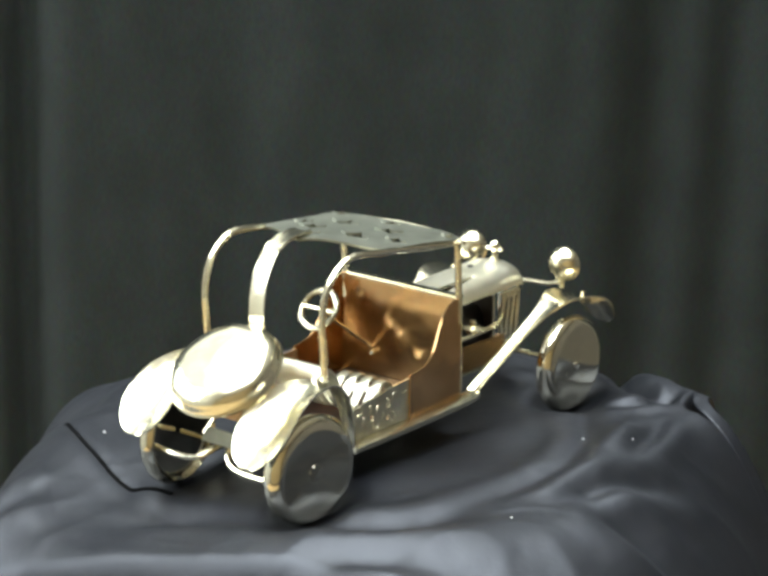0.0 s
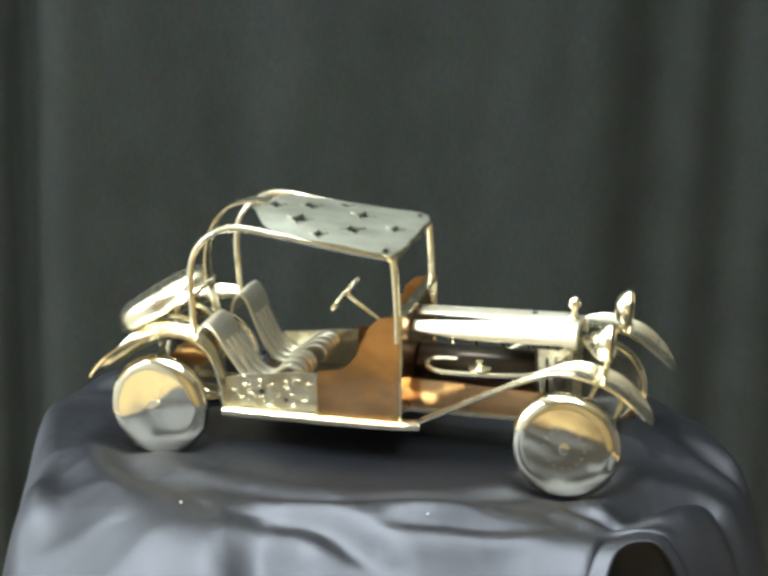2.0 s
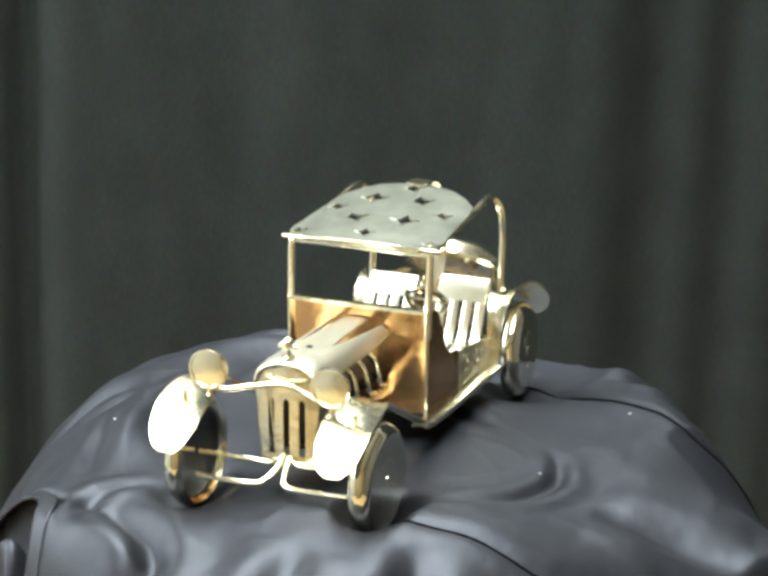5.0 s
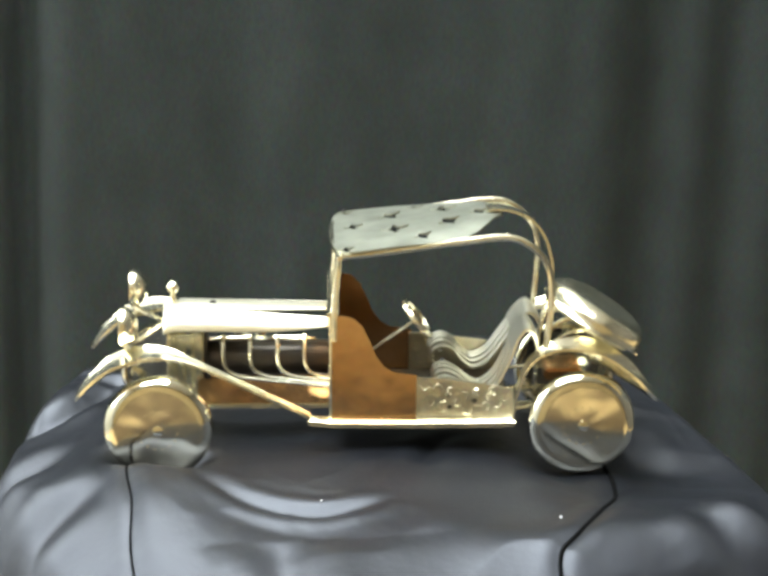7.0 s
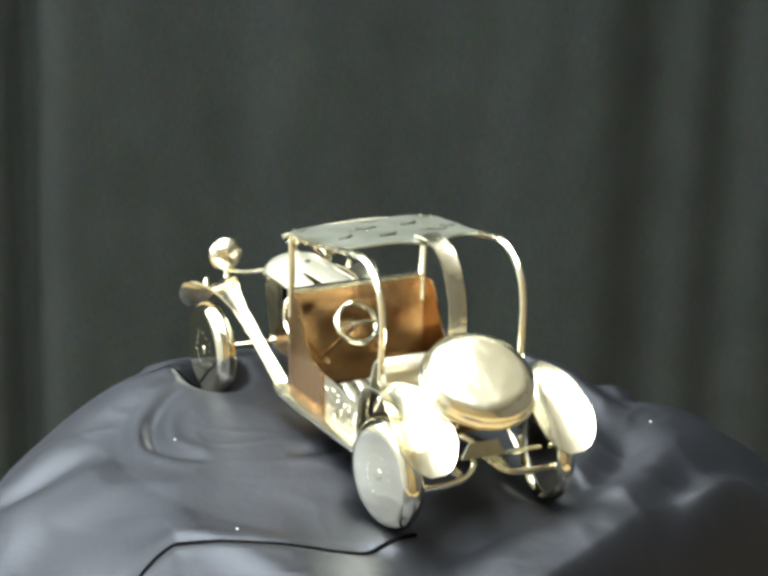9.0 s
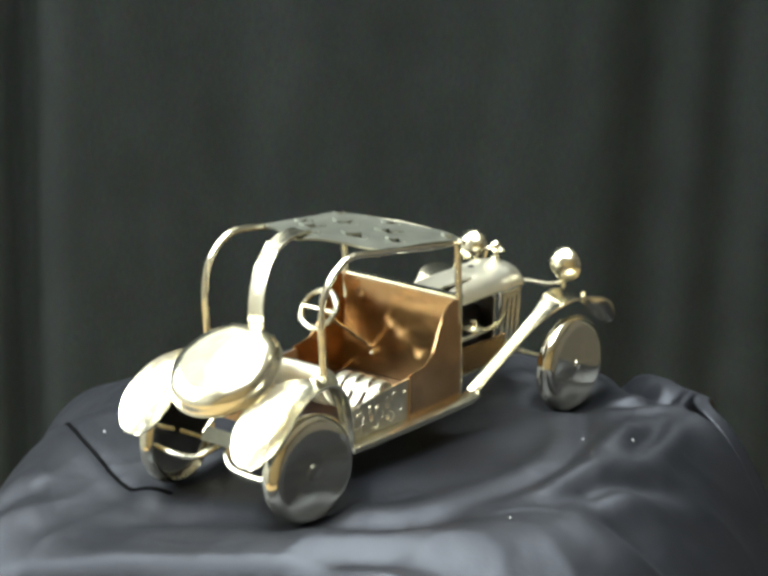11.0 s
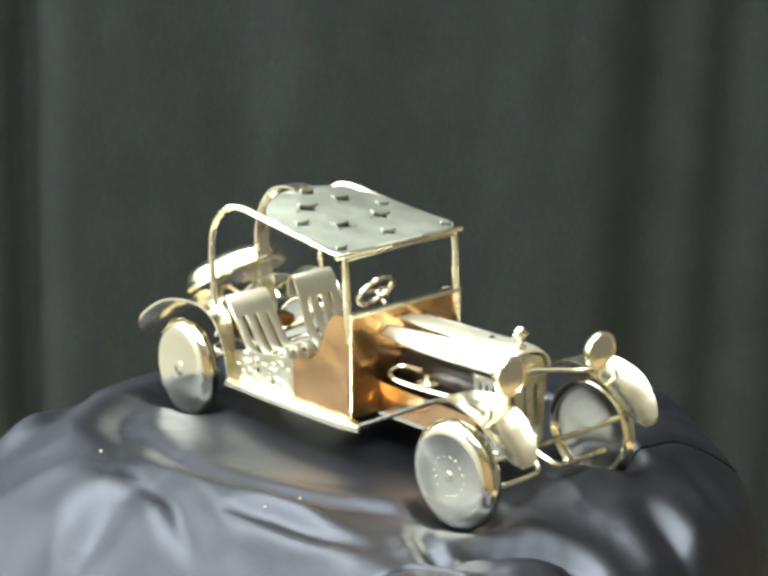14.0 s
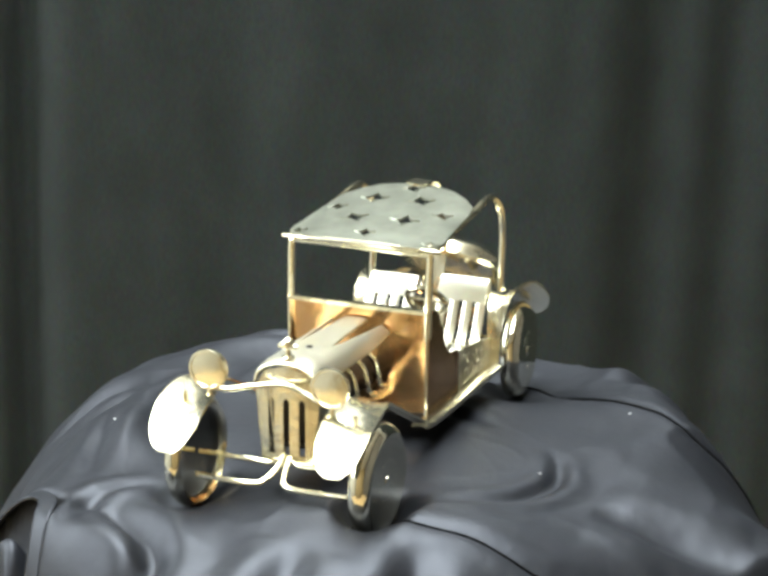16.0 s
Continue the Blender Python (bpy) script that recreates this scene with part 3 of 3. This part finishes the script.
build_steering()


def build_hood():
    """Arched bonnet of one sheet, slit into three tongues towards the cowl."""
    bm = bmesh.new()

    def place(k, s):
        x = 1.25 + 4.4 * k
        a = s * math.pi / 2 * 0.92
        tip = max(0.0, (x - 5.1) / 0.55)
        return (x, (1.0 - 0.06 * k) * math.sin(a) * (1 - 0.05 * tip ** 2), 3.30 + (0.70 + 0.12 * k) * math.cos(a) ** 0.6 - 0.10 * tip ** 2)

    def spread(lo, hi):
        return [lo + (hi - lo) * j / 16 for j in range(17)]

    def sheet(k0, k1, columns, nx):
        rows = []
        for i in range(nx + 1):
            k = k0 + (k1 - k0) * i / nx
            f = max(0.0, 1 - k / 0.58)
            rows.append([bm.verts.new(place(k, q)) for q in columns(f)])
        for a, b in zip(rows, rows[1:]):
            for j in range(len(a) - 1):
                bm.faces.new((a[j], b[j], b[j + 1], a[j + 1]))

    sheet(0.58, 1.0, lambda f: spread(-1.0, -0.35) + spread(-0.34, 0.34) + spread(0.35, 1.0), 20)
    sheet(0.0, 0.58, lambda f: spread(-0.34 + 0.12 * f, 0.34 - 0.12 * f), 26)
    sheet(0.0, 0.58, lambda f: spread(0.35 + 0.20 * f ** 0.7, 1.0 - 0.16 * f ** 3), 26)
    sheet(0.0, 0.58, lambda f: spread(-1.0 + 0.16 * f ** 3, -0.35 - 0.20 * f ** 0.7), 26)
    bmesh.ops.remove_doubles(bm, verts=bm.verts, dist=0.0005)
    ob = part("bonnet", bm, BRUSHED, car, "arched pale brass bonnet slit into three tongues")
    mod = ob.modifiers.new("thickness", "SOLIDIFY")
    mod.thickness, mod.offset = 0.0006, -1
    return ob


build_hood()

part("rivet", lathe([(0.09, 0), (0.08, 0.04), (0.03, 0.06), (0, 0.06)], Matrix.Translation((4.35, 0.05, 4.07)), 12), DARK, car)
for side_sign in (-1, 1):
    part("fender_rivet", lathe([(0, -0.12), (0.06, -0.1), (0.07, 0), (0.07, 0.2)], Matrix.Translation((6.6, 2.3 * side_sign, 3.08)), 10), BRASS, car)
    part("axle_strut", wire([(-5.2, 1.5 * side_sign, 1.42), (-4.6, 1.6 * side_sign, 1.7), (-3.7, 1.7 * side_sign, 1.6)], 0.05, 3), BRASS, car)

# radiator: a bent sheet with upright slots, and its cap
GRILLE_SLOTS = [[(y - 0.085, 1.62), (y + 0.085, 1.62), (y + 0.085, 3.02), (y, 3.12), (y - 0.085, 3.02)] for y in (-0.42, 0.0, 0.42)]
radiator = part("radiator", slab([(-0.70, 1.35), (0.70, 1.35), (0.88, 3.2), (0.62, 3.75), (0.0, 3.95), (-0.62, 3.75), (-0.88, 3.3)],
                                 lambda u, v: (5.45 + 0.10 * (1 - (u / 0.9) ** 2), u, v), 0.07, GRILLE_SLOTS, normal=(1, 0, 0), cuts=6), BRASS, car, "brass radiator front with upright slots")
for side_sign in (-1, 1):
    part("cheek", slab([(4.72, 1.4), (5.5, 1.4), (5.5, 3.4), (4.62, 3.4)], lambda u, v: (u, side_sign * (0.68 + 0.16 * (v - 1.4) / 2), v), 0.05,
                         [[(u, 1.6), (u + 0.09, 1.6), (u + 0.09, 3.2), (u, 3.2)] for u in (4.82, 5.05, 5.28)], normal=(0, side_sign, 0)), BRASS, radiator)
part("grille_backing", box(4.5, 4.58, -0.62, 0.62, 1.56, 3.3, 0.02), DARK, radiator)
part("radiator_cap", lathe([(0.16, 4.05), (0.16, 4.14), (0.09, 4.18), (0.07, 4.32), (0.13, 4.36), (0.17, 4.46), (0.15, 4.56), (0.08, 4.63), (0, 4.65)], Matrix.Translation((5.42, -0.03, 0)), 20), BRASS, car)
part("cap_bar", wire([(5.42, -0.28, 4.40), (5.42, 0, 4.43), (5.42, 0.22, 4.40)], 0.06, 3), BRASS, car)

# engine bay
part("engine_tray", slab([(1.2, -0.85), (4.75, -0.85), (4.75, 0.85), (1.2, 0.85)], lambda u, v: (u, v, 1.5), 0.06), DARK, car)
for side_sign in (-1, 1):
    part("tray_side", slab([(1.2, 1.5), (4.75, 1.5), (4.75, 2.2), (1.2, 2.3)], lambda u, v: (u, side_sign * 0.85, v), 0.05, normal=(0, side_sign, 0)), COPPER, car, "copper engine tray side")
part("engine_block", lathe([(0, 0), (0.42, 0), (0.46, 0.05), (0.46, 3.2), (0.42, 3.25), (0, 3.25)], Matrix.Translation((1.25, 0.1, 2.55)) @ Matrix.Rotation(math.pi / 2, 4, "Y"), 24), DARK, car, "dark round engine block")
for k in range(4):
    x = 1.9 + 0.72 * k
    part("exhaust_pipe", wire([(x, 0.55, 3.3), (x, 0.8, 3.1), (x, 0.9, 2.75), (x - 0.1, 0.92, 2.45), (x - 0.4, 0.93, 2.28), (x - 0.9, 0.93, 2.2), (1.2, 0.95, 2.12 - 0.04 * k)], 0.06), BRASS, car)
part("engine_bracket", wire([(4.7, -0.86, 2.72), (4.2, -1.08, 2.68), (3.2, -1.2, 2.66), (2.2, -1.22, 2.66), (1.78, -1.1, 2.7), (1.66, -0.85, 2.76), (1.8, -0.6, 2.82), (2.4, -0.5, 2.82)], 0.065), BRASS, car)
part("engine_valve", lathe([(0, 0), (0.3, 0.02), (0.32, 0.1), (0.12, 0.16), (0.1, 0.3), (0, 0.32)], Matrix.Translation((3.1, -1.0, 2.68)), 16), BRASS, car)

# headlamps on a bent wire
part("lamp_bar", wire([(6.55, -1.62, 3.46), (6.3, -1.25, 3.40), (6.0, -0.7, 3.46), (5.72, 0, 3.5), (6.0, 0.7, 3.46), (6.3, 1.25, 3.40), (6.55, 1.62, 3.46)], 0.07), BRASS, car)


def build_headlamp(y, z):
    m = Matrix.Translation((6.58, y, z)) @ Matrix.Rotation(math.pi / 2, 4, "Y")
    lamp = part("headlamp", lathe([(0, -0.36), (0.2, -0.33), (0.37, -0.23), (0.48, -0.08), (0.52, 0.05), (0.5, 0.12), (0.45, 0.13), (0.43, 0.1), (0.25, 0.13), (0, 0.14)], m, 32, wobble=0.02, seed=y), BRASS, car,
                "round brass headlamp with a domed back")
    part("stem", wire([(6.55, y, z - 0.7), (6.56, y, z - 0.5), (6.58, y, z - 0.3)], 0.08, 3), BRASS, lamp)


build_headlamp(-1.62, 3.98)
build_headlamp(1.66, 3.93)

# axles and bumpers of bent wire
for side_sign in (-1, 1):
    part("front_axle", wire([(5.5, 0.14 * side_sign, 1.75), (5.62, 0.16 * side_sign, 1.5), (5.68, 0.45 * side_sign, 1.38), (FRONT_AXLE, 1.0 * side_sign, HUB), (FRONT_AXLE, 2.4 * side_sign, HUB)], 0.07), BRASS, car)
    part("front_bumper", wire([(5.62, 0.1 * side_sign, 1.55), (6.0, 0.13 * side_sign, 1.35), (6.4, 0.3 * side_sign, 1.15), (6.5, 0.7 * side_sign, 1.1), (6.5, 1.4 * side_sign, 1.1), (6.45, 2.1 * side_sign, 1.1)], 0.08), BRASS, car)
    part("rear_axle", wire([(-5.2, 0.1 * side_sign, 1.45), (REAR_AXLE, 0.6 * side_sign, HUB), (REAR_AXLE, 2.1 * side_sign, HUB)], 0.07), BRASS, car)
    part("rear_bumper", wire([(-5.6, 0.1 * side_sign, 1.7), (-6.1, 0.2 * side_sign, 1.6), (-6.35, 0.5 * side_sign, 1.38), (-6.4, 0.9 * side_sign, 1.28), (-6.4, 1.6 * side_sign, 1.26), (-6.3, 2.4 * side_sign, 1.26)], 0.08), BRASS, car)
part("rear_plate", slab([(-0.62, 1.75), (0.62, 1.75), (0.4, 2.15), (-0.4, 2.15)], lambda u, v: (-6.15, u, v), 0.06, normal=(-1, 0, 0)), TIN, car, "small blank tin rear plate")
part("tail_box", box(-5.5, -4.5, -1.05, 1.05, 2.15, 2.5, 0.06), COPPER, car, "copper box under the spare wheel")

SPARE = Matrix.Translation((-5.98, 0, 3.74)) @ Matrix.Rotation(radians(-31.5), 4, "Y")
spare = part("spare_wheel", lathe([(0, -0.34), (1.2, -0.34), (1.46, -0.29), (1.51, -0.2), (1.45, -0.12), (1.44, 0.0), (1.40, 0.12), (1.30, 0.23), (1.14, 0.31), (1.03, 0.345), (0.97, 0.35), (0.5, 0.385), (0, 0.40)],
                                  SPARE, 56, wobble=0.02, seed=9), BRASS, car,
             "domed spare wheel lying aslant on the tail")
for side_sign in (-1, 1):
    part("spare_strut", wire([(-4.7, 0.6 * side_sign, 3.0), (-5.2, 0.6 * side_sign, 3.35), (-5.8, 0.6 * side_sign, 3.3), (-5.9, 0.6 * side_sign, 2.5)], 0.07), BRASS, car)


def motions():
    """Model and drape turn together on the stand: one turn in eleven seconds."""
    rows = []
    for k in range(33):
        t = 0.5 * k
        turn = 2.1 - 32.82 * (t - 1.5) if t < 10.4 else 2.1 - 32.82 * (t - 12.5) - 360
        if 10.4 < t < 11.2:
            continue
        rows.append((t, pose(0, 0, 0, 0, 0, turn)))
    walk(car, rows)
    walk(drape, rows)


motions()
